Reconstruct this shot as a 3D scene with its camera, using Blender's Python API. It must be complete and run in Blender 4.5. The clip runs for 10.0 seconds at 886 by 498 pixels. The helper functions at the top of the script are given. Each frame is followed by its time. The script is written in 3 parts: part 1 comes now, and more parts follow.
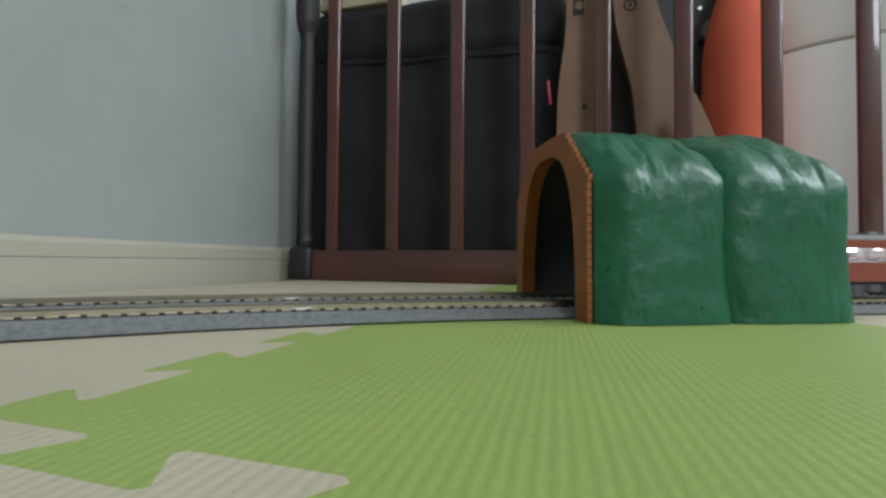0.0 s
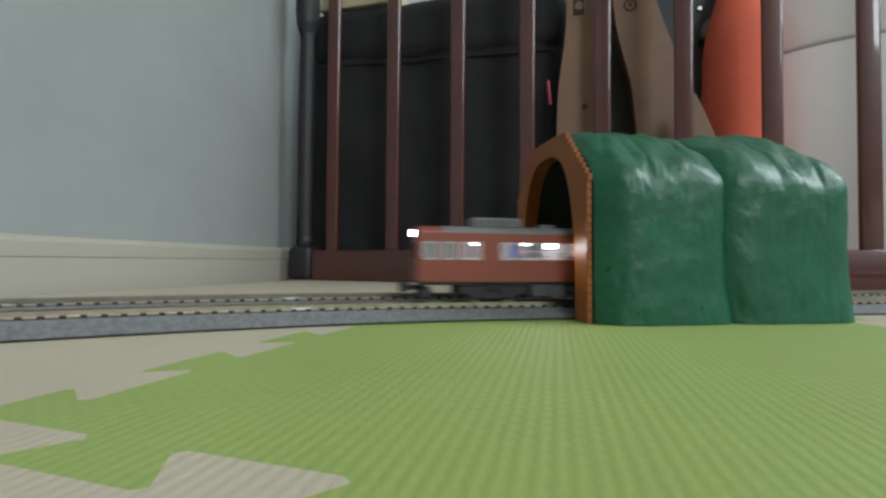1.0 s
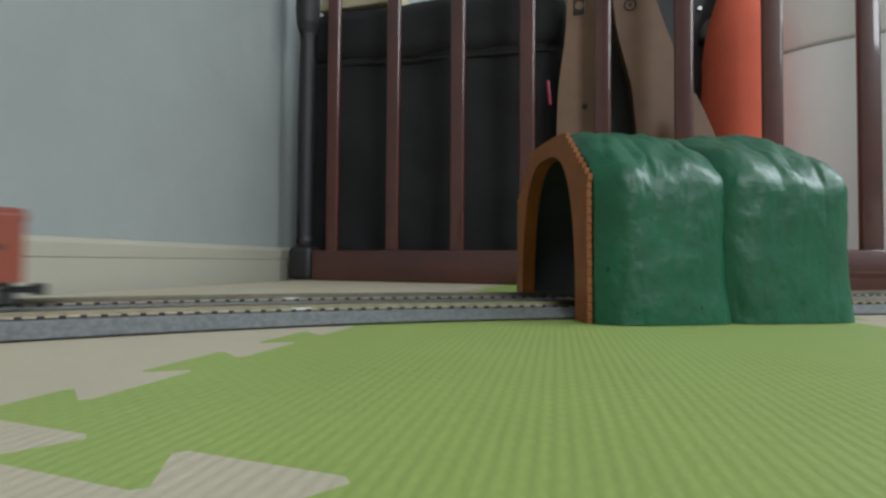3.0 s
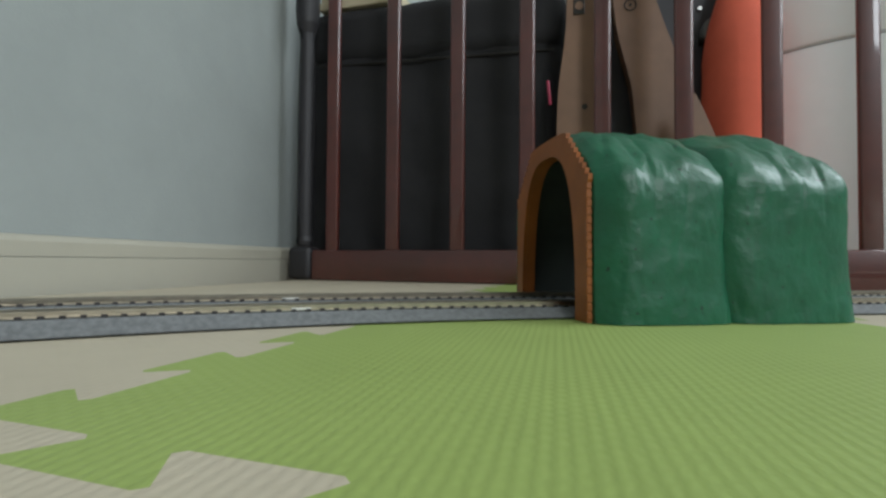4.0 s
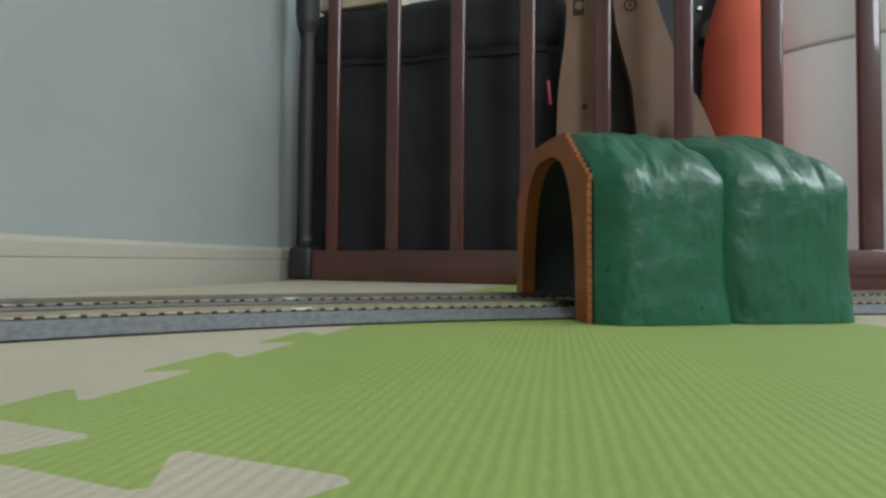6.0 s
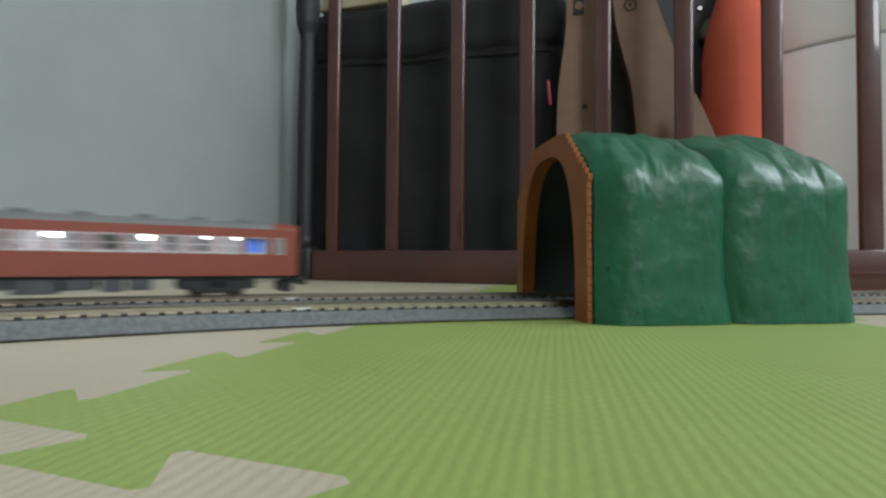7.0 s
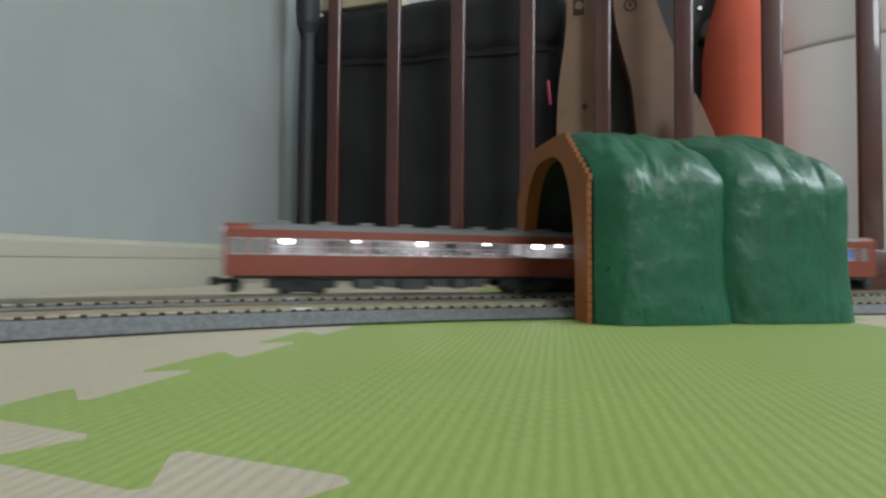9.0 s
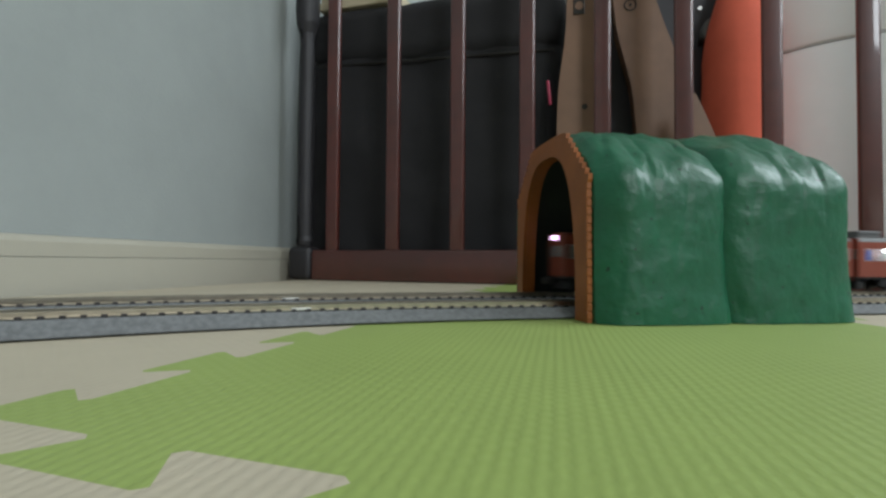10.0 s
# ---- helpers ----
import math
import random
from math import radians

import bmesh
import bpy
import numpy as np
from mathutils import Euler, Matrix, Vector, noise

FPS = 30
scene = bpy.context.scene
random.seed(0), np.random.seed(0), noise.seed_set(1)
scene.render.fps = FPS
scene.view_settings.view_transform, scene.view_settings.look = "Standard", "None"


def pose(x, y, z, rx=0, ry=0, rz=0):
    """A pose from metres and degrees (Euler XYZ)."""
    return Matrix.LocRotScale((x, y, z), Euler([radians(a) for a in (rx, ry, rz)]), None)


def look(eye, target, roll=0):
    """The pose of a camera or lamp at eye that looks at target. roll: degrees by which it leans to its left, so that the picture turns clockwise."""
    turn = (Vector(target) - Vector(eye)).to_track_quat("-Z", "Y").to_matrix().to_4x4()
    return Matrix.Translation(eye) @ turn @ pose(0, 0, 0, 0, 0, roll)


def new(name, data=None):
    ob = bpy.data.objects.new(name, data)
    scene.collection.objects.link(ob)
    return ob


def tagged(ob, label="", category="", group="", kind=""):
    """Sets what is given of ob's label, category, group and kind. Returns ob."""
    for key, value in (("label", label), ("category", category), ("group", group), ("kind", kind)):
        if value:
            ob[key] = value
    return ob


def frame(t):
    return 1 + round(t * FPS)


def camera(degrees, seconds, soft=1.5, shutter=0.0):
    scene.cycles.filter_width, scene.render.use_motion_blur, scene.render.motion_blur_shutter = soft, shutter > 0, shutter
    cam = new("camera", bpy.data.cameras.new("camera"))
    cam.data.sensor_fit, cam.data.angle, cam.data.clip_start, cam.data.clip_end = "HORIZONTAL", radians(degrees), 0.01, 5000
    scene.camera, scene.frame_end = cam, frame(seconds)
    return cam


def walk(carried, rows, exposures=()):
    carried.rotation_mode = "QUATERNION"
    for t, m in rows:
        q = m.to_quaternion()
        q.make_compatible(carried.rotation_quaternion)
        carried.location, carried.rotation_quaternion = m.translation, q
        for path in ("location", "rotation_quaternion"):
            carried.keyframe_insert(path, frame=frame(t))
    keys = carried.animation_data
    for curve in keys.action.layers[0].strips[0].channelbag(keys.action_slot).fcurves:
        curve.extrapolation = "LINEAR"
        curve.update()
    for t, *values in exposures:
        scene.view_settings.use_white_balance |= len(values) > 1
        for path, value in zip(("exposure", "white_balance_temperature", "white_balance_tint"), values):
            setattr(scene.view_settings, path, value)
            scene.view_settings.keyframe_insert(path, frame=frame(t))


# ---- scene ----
cam = camera(83.4, 10.0, soft=2.6, shutter=0.8)
HERE = Matrix.Translation((0, 0, 0.023)) @ Matrix.Rotation(radians(12.87), 4, "Z") @ pose(0, 0, 0, 91.43, 0, 0) @ pose(0, 0, 0, 0, 0, 0.4)
walk(cam, [(0.0, HERE), (10.0, HERE)], exposures=[(0.0, 0.04), (1.2, 0.04), (1.9, -0.03), (2.7, -0.03), (3.8, 0.04), (10.0, 0.04)])

# ---- light ----
world = bpy.data.worlds.new("world")
scene.world = world
world.use_nodes = True
wn = world.node_tree.nodes
sky = wn.new("ShaderNodeTexSky")
sky.sky_type, sky.sun_disc = "NISHITA", False
sky.sun_elevation, sky.sun_rotation = radians(40), radians(120)
world.node_tree.links.new(sky.outputs[0], wn["Background"].inputs[0])
wn["Background"].inputs[1].default_value = 0.1


def window_fill_light(name, place, target, sx, sy, power, colour):
    d = bpy.data.lights.new(name, "AREA")
    d.shape, d.size, d.size_y, d.energy, d.color = "RECTANGLE", sx, sy, power, colour
    ob = new(name, d)
    ob.matrix_world = look(place, target)
    return ob


window_fill_light("window_fill_light", (2.36, 0.50, 1.66), (0.0, 0.25, 0.6), 1.5, 1.2, 57, (0.84, 0.935, 1.0))
# unseen front fill, added to brighten the fence and the hill's near flank
window_fill_light("window_fill_light", (1.80, -2.36, 1.6), (1.25, 0.0, 0.9), 1.1, 1.2, 48, (0.90, 0.96, 1.0))


# ---- materials ----
def mat(name, colour, rough=0.5, metal=0.0, vary=0.12, scale=40.0, bump=0.0, bump_scale=300.0, spread=0.0, emit=None, strength=0.0, coat=0.0, dark=None):
    m = bpy.data.materials.new(name)
    m.use_nodes = True
    nt = m.node_tree
    b = nt.nodes["Principled BSDF"]
    b.inputs["Roughness"].default_value, b.inputs["Metallic"].default_value = rough, metal
    b.inputs["Coat Weight"].default_value, b.inputs["Coat Roughness"].default_value = coat, 0.06
    tc = nt.nodes.new("ShaderNodeTexCoord")
    n1, n2 = nt.nodes.new("ShaderNodeTexNoise"), nt.nodes.new("ShaderNodeTexNoise")
    n1.inputs["Scale"].default_value, n1.inputs["Detail"].default_value = scale, 6
    n2.inputs["Scale"].default_value, n2.inputs["Detail"].default_value = scale * 8, 4
    mix = nt.nodes.new("ShaderNodeMix")
    mix.data_type = "RGBA"
    c2 = dark or tuple(c * (1 - 2 * vary) for c in colour)
    mix.inputs["A"].default_value, mix.inputs["B"].default_value = (*colour, 1), (*c2, 1)
    add = nt.nodes.new("ShaderNodeMath")
    add.operation = "MULTIPLY_ADD"
    add.inputs[1].default_value = 0.35
    for n in (n1, n2):
        nt.links.new(tc.outputs["Object"], n.inputs["Vector"])
    nt.links.new(n2.outputs[0], add.inputs[0])
    sub = nt.nodes.new("ShaderNodeMapRange")
    sub.inputs["From Min"].default_value, sub.inputs["From Max"].default_value = 0.35, 0.65
    sub.inputs["To Max"].default_value = 0.65
    nt.links.new(n1.outputs[0], sub.inputs["Value"])
    nt.links.new(sub.outputs[0], add.inputs[2])
    nt.links.new(add.outputs[0], mix.inputs["Factor"])
    out = mix.outputs["Result"]
    if spread:
        hs, oi, mr = nt.nodes.new("ShaderNodeHueSaturation"), nt.nodes.new("ShaderNodeObjectInfo"), nt.nodes.new("ShaderNodeMapRange")
        mr.inputs["To Min"].default_value, mr.inputs["To Max"].default_value = 1 - spread, 1 + spread
        nt.links.new(oi.outputs["Random"], mr.inputs["Value"])
        nt.links.new(mr.outputs[0], hs.inputs["Value"])
        nt.links.new(out, hs.inputs["Color"])
        out = hs.outputs[0]
    nt.links.new(out, b.inputs["Base Color"])
    if bump:
        n3, bp = nt.nodes.new("ShaderNodeTexNoise"), nt.nodes.new("ShaderNodeBump")
        n3.inputs["Scale"].default_value, n3.inputs["Detail"].default_value = bump_scale, 5
        bp.inputs["Strength"].default_value, bp.inputs["Distance"].default_value = 1.0, bump
        nt.links.new(tc.outputs["Object"], n3.inputs["Vector"])
        nt.links.new(n3.outputs[0], bp.inputs["Height"])
        nt.links.new(bp.outputs[0], b.inputs["Normal"])
    if emit:
        b.inputs["Emission Color"].default_value = (*emit, 1)
        b.inputs["Emission Strength"].default_value = strength
    return m


def foam(name, colour):
    """Soft foam with a small pressed weave: ribs of 2.2 mm with short offset dimples."""
    m = mat(name, colour, rough=0.62, vary=0.05, scale=25)
    nt = m.node_tree
    tc, sep = nt.nodes.new("ShaderNodeTexCoord"), nt.nodes.new("ShaderNodeSeparateXYZ")
    nt.links.new(tc.outputs["Object"], sep.inputs[0])

    def op(kind, a, c, d=None):
        n = nt.nodes.new("ShaderNodeMath")
        n.operation = kind
        for i, v in enumerate((a, c, d)):
            if v is None:
                continue
            if isinstance(v, (int, float)):
                n.inputs[i].default_value = v
            else:
                nt.links.new(v, n.inputs[i])
        return n.outputs[0]
    wob = nt.nodes.new("ShaderNodeTexNoise")
    wob.inputs["Scale"].default_value = 300
    nt.links.new(tc.outputs["Object"], wob.inputs["Vector"])
    wx = op("MULTIPLY_ADD", wob.outputs[0], 0.0006, sep.outputs[0])
    cx = op("MULTIPLY", wx, 2 * math.pi / 0.0022)
    half = op("MULTIPLY", cx, 0.5)
    cy = op("MULTIPLY", sep.outputs[1], 2 * math.pi / 0.0034)
    rib = op("SINE", cx, None)
    shift = op("MULTIPLY", op("SIGN", op("SINE", half, None), None), math.pi / 2)
    dash = op("SINE", op("ADD", cy, shift), None)
    both = op("ADD", rib, op("MULTIPLY", dash, op("MULTIPLY_ADD", rib, -0.4, 0.85)))
    bp = nt.nodes.new("ShaderNodeBump")
    bp.inputs["Strength"].default_value, bp.inputs["Distance"].default_value = 1.0, 0.000030
    nt.links.new(both, bp.inputs["Height"])
    nt.links.new(bp.outputs[0], nt.nodes["Principled BSDF"].inputs["Normal"])
    return m


GREEN_FOAM = foam("green_foam", (0.290, 0.376, 0.101))
BEIGE_FOAM = foam("beige_foam", (0.50, 0.44, 0.328))
PLASTER = mat("plaster", (0.315, 0.343, 0.330), 0.9, vary=0.05, scale=14, bump=0.0002, bump_scale=400)
SKIRTING = mat("skirting", (0.42, 0.40, 0.325), 0.55, vary=0.04, scale=8)
BOARD = mat("floor_board", (0.36, 0.24, 0.13), 0.45, vary=0.2, scale=8)
CEILING = mat("ceiling_paint", (0.75, 0.75, 0.72), 0.9, vary=0.03, scale=4)
DARK_WOOD = mat("dark_wood", (0.094, 0.017, 0.011), 0.42, vary=0.25, scale=12, spread=0.1, coat=0.9)
BLACK_WOOD = mat("black_wood", (0.024, 0.022, 0.025), 0.55, vary=0.2, scale=14)
BLACK_CLOTH = mat("black_cloth", (0.0205, 0.0190, 0.0205), 0.85, vary=0.2, scale=14, bump=0.0005, bump_scale=900)
# black lifted to grey, so the colour carries the lens haze
BACKDROP_GREY = mat("backdrop_grey", (0.05, 0.048, 0.055), 0.5, vary=0.15, scale=20, bump=0.0003, bump_scale=600)
HILL = mat("hill_plastic", (0.006, 0.112, 0.052), 0.40, vary=0.18, scale=40, bump=0.0005, bump_scale=220)


def specks(m, scale, low, amount):
    """Small dark pits scattered over a moulded surface."""
    nt = m.node_tree
    b = nt.nodes["Principled BSDF"]
    old = b.inputs["Base Color"].links[0].from_socket
    tc, n, mr, mix = (nt.nodes.new(k) for k in ("ShaderNodeTexCoord", "ShaderNodeTexNoise", "ShaderNodeMapRange", "ShaderNodeMix"))
    mix.data_type = "RGBA"
    n.inputs["Scale"].default_value, n.inputs["Detail"].default_value = scale, 1
    mr.inputs["From Min"].default_value, mr.inputs["From Max"].default_value, mr.inputs["To Max"].default_value = low, low + 0.05, amount
    mix.inputs["B"].default_value = (0.005, 0.012, 0.01, 1)
    nt.links.new(tc.outputs["Object"], n.inputs["Vector"])
    nt.links.new(n.outputs[0], mr.inputs["Value"])
    nt.links.new(mr.outputs[0], mix.inputs["Factor"])
    nt.links.new(old, mix.inputs["A"])
    nt.links.new(mix.outputs["Result"], b.inputs["Base Color"])


specks(HILL, 420, 0.715, 0.8)
# dark grey-green for the inner faces of the hill
INSIDE = mat("dark_inside", (0.018, 0.026, 0.022), 0.7, vary=0.2, scale=60)
BRICK = mat("portal_plastic", (0.33, 0.100, 0.018), 0.42, vary=0.15, scale=80)
BED = mat("bed_plastic", (0.195, 0.203, 0.205), 0.8, vary=0.22, scale=500, bump=0.0003, bump_scale=2500)
SLEEPER = mat("sleeper_plastic", (0.035, 0.03, 0.028), 0.6, vary=0.2, scale=300, spread=0.2)
RAIL = mat("rail_metal", (0.54, 0.49, 0.40), 0.30, 1.0, vary=0.15, scale=200)
JOINER = mat("joiner_metal", (0.88, 0.88, 0.84), 0.35, 0.5, vary=0.1, scale=200)
RED = mat("red_paint", (0.230, 0.050, 0.028), 0.42, vary=0.05, scale=60)
ROOF = mat("roof_grey", (0.17, 0.17, 0.168), 0.6, vary=0.1, scale=100)
UNDER = mat("underframe_grey", (0.075, 0.078, 0.082), 0.6, vary=0.2, scale=200)
BOGIE = mat("bogie_black", (0.018, 0.018, 0.02), 0.55, vary=0.2, scale=200)
WHEEL = mat("wheel_metal", (0.25, 0.24, 0.22), 0.4, 1.0, vary=0.1, scale=200)
CABIN = mat("cabin_white", (0.50, 0.50, 0.51), 0.6, vary=0.03, scale=60)
SEAT_BLUE = mat("seat_blue", (0.07, 0.20, 0.75), 0.6, vary=0.1, scale=100)
LED_GLINT = mat("led_glint_white", (1, 1, 1), 0.4, emit=(0.93, 0.96, 1.0), strength=72.0)
STRIP = mat("led_strip", (0.9, 0.9, 0.9), 0.5, emit=(0.95, 0.95, 1.0), strength=0.12)
HEADLAMP = mat("headlamp", (1, 0.97, 0.9), 0.3, emit=(1.0, 0.93, 0.85), strength=30.0)
TAILLAMP = mat("taillamp", (0.9, 0.5, 0.9), 0.3, emit=(0.9, 0.6, 1.0), strength=6.0)
STEEL = mat("frame_silver", (0.6, 0.6, 0.6), 0.35, 1.0, vary=0.05, scale=200)
TAN_WOOD = mat("tan_wood", (0.225, 0.122, 0.070), 0.5, vary=0.15, scale=14)
BOLT = mat("bolt_dark", (0.05, 0.045, 0.04), 0.4, 0.8, vary=0.1, scale=100)
ORANGE = mat("orange_cloth", (0.78, 0.14, 0.075), 0.75, vary=0.08, scale=20, bump=0.0004, bump_scale=800)
WHITE_PLASTIC = mat("white_plastic", (0.82, 0.83, 0.82), 0.4, vary=0.04, scale=10)
CARD = mat("cardboard", (0.55, 0.47, 0.32), 0.8, vary=0.06, scale=20)
PINK = mat("pink_plastic", (0.35, 0.02, 0.06), 0.4, vary=0.05, scale=40)
GLASS = bpy.data.materials.new("window_glass")
GLASS.use_nodes = True
gb = GLASS.node_tree.nodes["Principled BSDF"]
gb.inputs["Transmission Weight"].default_value, gb.inputs["Roughness"].default_value, gb.inputs["IOR"].default_value = 1.0, 0.03, 1.3


# ---- mesh helpers ----
def obj(name, bm, material, smooth=False):
    me = bpy.data.meshes.new(name)
    bmesh.ops.recalc_face_normals(bm, faces=bm.faces)
    bm.to_mesh(me)
    bm.free()
    me.materials.append(material)
    if smooth:
        for p in me.polygons:
            p.use_smooth = True
        me.set_sharp_from_angle(angle=radians(38))
    return new(name, me)


def part(name, bm, material, parent, label="", smooth=False):
    ob = obj(name, bm, material, smooth)
    ob.parent = parent
    return tagged(ob, label) if label else ob


def share(name, mesh, parent, m):
    ob = new(name, mesh)
    ob.parent, ob.matrix_basis = parent, m
    return ob


def box(x0, x1, y0, y1, z0, z1, bevel=0.0, seg=1, bm=None):
    bm = bm or bmesh.new()
    r = bmesh.ops.create_cube(bm, size=1)
    for v in r["verts"]:
        v.co = Vector(((x0 + x1) / 2 + v.co.x * (x1 - x0), (y0 + y1) / 2 + v.co.y * (y1 - y0), (z0 + z1) / 2 + v.co.z * (z1 - z0)))
    if bevel:
        es = {e for v in r["verts"] for e in v.link_edges}
        bmesh.ops.bevel(bm, geom=list(es), offset=bevel, segments=seg, affect="EDGES", profile=0.5)
    return bm


def rod(p, q, r, n=12, r2=None, bm=None, bevel=0.0):
    bm = bm or bmesh.new()
    p, q = Vector(p), Vector(q)
    m = Matrix.Translation((p + q) / 2) @ (q - p).to_track_quat("Z", "Y").to_matrix().to_4x4()
    c = bmesh.ops.create_cone(bm, cap_ends=True, segments=n, radius1=r, radius2=r if r2 is None else r2, depth=(q - p).length, matrix=m)
    if bevel:
        es = {e for v in c["verts"] for e in v.link_edges if any(len(f.verts) > 4 for f in e.link_faces)}
        bmesh.ops.bevel(bm, geom=list(es), offset=bevel, segments=2, affect="EDGES", profile=0.5)
    return bm


def slab(outline, y0, y1, axis="y", bm=None):
    """A plate of the given closed outline, thick along one axis; outline in the two others."""
    bm = bm or bmesh.new()
    put = {"y": lambda a, b, t: (a, t, b), "x": lambda a, b, t: (t, a, b), "z": lambda a, b, t: (a, b, t)}[axis]
    lo = [bm.verts.new(put(a, b, y0)) for a, b in outline]
    hi = [bm.verts.new(put(a, b, y1)) for a, b in outline]
    bm.faces.new(lo), bm.faces.new(hi[::-1])
    for i in range(len(lo)):
        j = (i + 1) % len(lo)
        bm.faces.new((lo[i], hi[i], hi[j], lo[j]))
    return bm


def thing(name, m=None, label="", category="", group="", kind=""):
    ob = new(name)
    if m is not None:
        ob.matrix_world = m
    return tagged(ob, label, category, group, kind)


# ---- the room ----
def structure(name, bm, material, label):
    return tagged(obj(name, bm, material), label, name.split("_")[0], kind="structure")


WX = -0.327
structure("floor", box(WX - 0.1, 2.5, -2.5, 1.5, -0.06, -0.010), BOARD, "brown wooden floor under the foam mats")
structure("wall_west", box(WX - 0.1, WX, -2.5, 1.5, -0.01, 2.4), PLASTER, "pale grey plastered wall with a cream skirting board")
structure("wall_north", box(WX - 0.1, 2.5, 1.5, 1.6, -0.01, 2.4), PLASTER, "pale grey plastered wall behind the wooden fence")
structure("ceiling", box(WX - 0.1, 2.6, -2.6, 1.6, 2.4, 2.5), CEILING, "plain white ceiling above the playroom")


def wall_with_window(name, lo, hi, fixed, axis, a0, a1, z0, z1):
    bm = bmesh.new()
    for b in ((lo, a0, -0.01, 2.4), (a1, hi, -0.01, 2.4), (a0, a1, -0.01, z0), (a0, a1, z1, 2.4)):
        if axis == "x":
            box(fixed, fixed + 0.1, b[0], b[1], b[2], b[3], bm=bm)
        else:
            box(b[0], b[1], fixed - 0.1, fixed, b[2], b[3], bm=bm)
    return structure(name, bm, PLASTER, "unseen pale plastered wall with a wide window opening")


wall_with_window("wall_east", -2.5, 1.5, 2.4, "x", -0.30, 1.30, 1.00, 2.30)
# the south opening is unseen, cut only for the added fill lamp
wall_with_window("wall_south", WX - 0.1, 2.5, -2.4, "y", 1.25, 2.42, 0.95, 2.25)

base = tagged(new("baseboard"), "cream painted skirting board with a groove along it", "baseboard", kind="structure")
part("board", slab([(WX + 0.0005, -0.0095), (WX + 0.007, -0.0095), (WX + 0.007, 0.0234), (WX + 0.0062, 0.0240), (WX + 0.0005, 0.0240)], -2.3, 0.60), SKIRTING, base)
part("cap_strip", slab([(WX + 0.0005, 0.0244), (WX + 0.0066, 0.0244), (WX + 0.0068, 0.034), (WX + 0.0045, 0.0375), (WX + 0.0005, 0.0385)], -2.3, 0.60), SKIRTING, base)


# ---- jigsaw foam mats ----
PITCH = 0.038
XS = [WX + 0.009, -0.271, -0.0785, 0.1105, 0.3005, 0.489, 0.679]
YS = [-0.7135, -0.5235, -0.3335, -0.1435, 0.0465, 0.2365, 0.4265, 0.6165, 0.8065, 0.9965]
TOOTH = ((-8.2, -5), (-7.0, -3.8), (-11.9, 3.7), (-10.6, 5), (10.6, 5), (11.9, 3.7), (7.0, -3.8), (8.2, -5))


def seam(first, lo, hi):
    """The toothed seam between two mats: (along, across) for lo < along < hi."""
    out = []
    k = math.floor((lo - first) / PITCH) - 1
    while first + k * PITCH < hi + PITCH:
        c = first + k * PITCH
        out += [(c + u / 1000, w / 1000) for u, w in TOOTH]
        k += 1
    return [p for p in out if lo < p[0] < hi]


def corner(i, j):
    dx = -0.005 if 0 < i < len(XS) - 1 else 0.0
    dy = 0.005 if 0 < j < len(YS) - 1 else 0.0
    return XS[i] + dx, YS[j] + dy


def across_seam(i, j):
    """Along the seam YS[j] from seam XS[i] to XS[i + 1]."""
    a, b = corner(i, j), corner(i + 1, j)
    mid = [] if j in (0, len(YS) - 1) else [(x, YS[j] + d) for x, d in seam(-0.0690, a[0] + 0.010, b[0] - 0.0075)]
    return [a] + mid + [b]


def along_seam(i, j):
    a, b = corner(i, j), corner(i, j + 1)
    mid = [] if i in (0, len(XS) - 1) else [(XS[i] + d, y) for y, d in seam(0.0741, a[1] + 0.0012, b[1] - 0.010)]
    return [a] + mid + [b]


def tile_outline(i, j):
    return across_seam(i, j)[:-1] + along_seam(i + 1, j)[:-1] + across_seam(i, j + 1)[::-1][:-1] + along_seam(i, j)[::-1][:-1]


def foam_mat(i, j):
    green = i == 2 and j >= 4
    bm = slab([(x + 0.055 * (y - 0.08), y - 0.10 * (x + 0.035)) for x, y in tile_outline(i, j)], -0.0098, 0.0, "z")
    ob = obj("foam_mat", bm, GREEN_FOAM if green else BEIGE_FOAM)
    tagged(ob, ("lime green" if green else "pale beige") + " jigsaw foam play mat with a woven texture", "play mat", "jigsaw play mats on the floor")


for i in range(len(XS) - 1):
    for j in range(len(YS) - 1):
        foam_mat(i, j)

# ---- the railway ----
P0, TH0, R1, S1, R2 = Vector((0.010, 0.2224)), radians(22.7), 0.520, -0.230, 0.280
SPACING, LIFT = 0.037, 0.0010


def track(s, off=0.0):
    """A point of the near track's middle line, moved off metres away, and its heading."""
    nrm = lambda a: Vector((-math.sin(a), math.cos(a)))
    if s >= 0:
        th = TH0
        p = P0 + Vector((math.cos(th), math.sin(th))) * s
    else:
        s1 = max(s, S1)
        th = TH0 - s1 / R1
        p = P0 - nrm(TH0) * R1 + nrm(th) * R1
        if s < S1:
            c2 = p - nrm(th) * R2
            th -= (s - S1) / R2
            p = c2 + nrm(th) * R2
    return p + nrm(th) * off, th


def rise(s):
    """How much higher than level the soft mats carry the rails at s."""
    return float(np.interp(s, (-0.30, -0.20, -0.04, 0.10), (0.0006, 0.0005, -0.0005, -0.0005)))


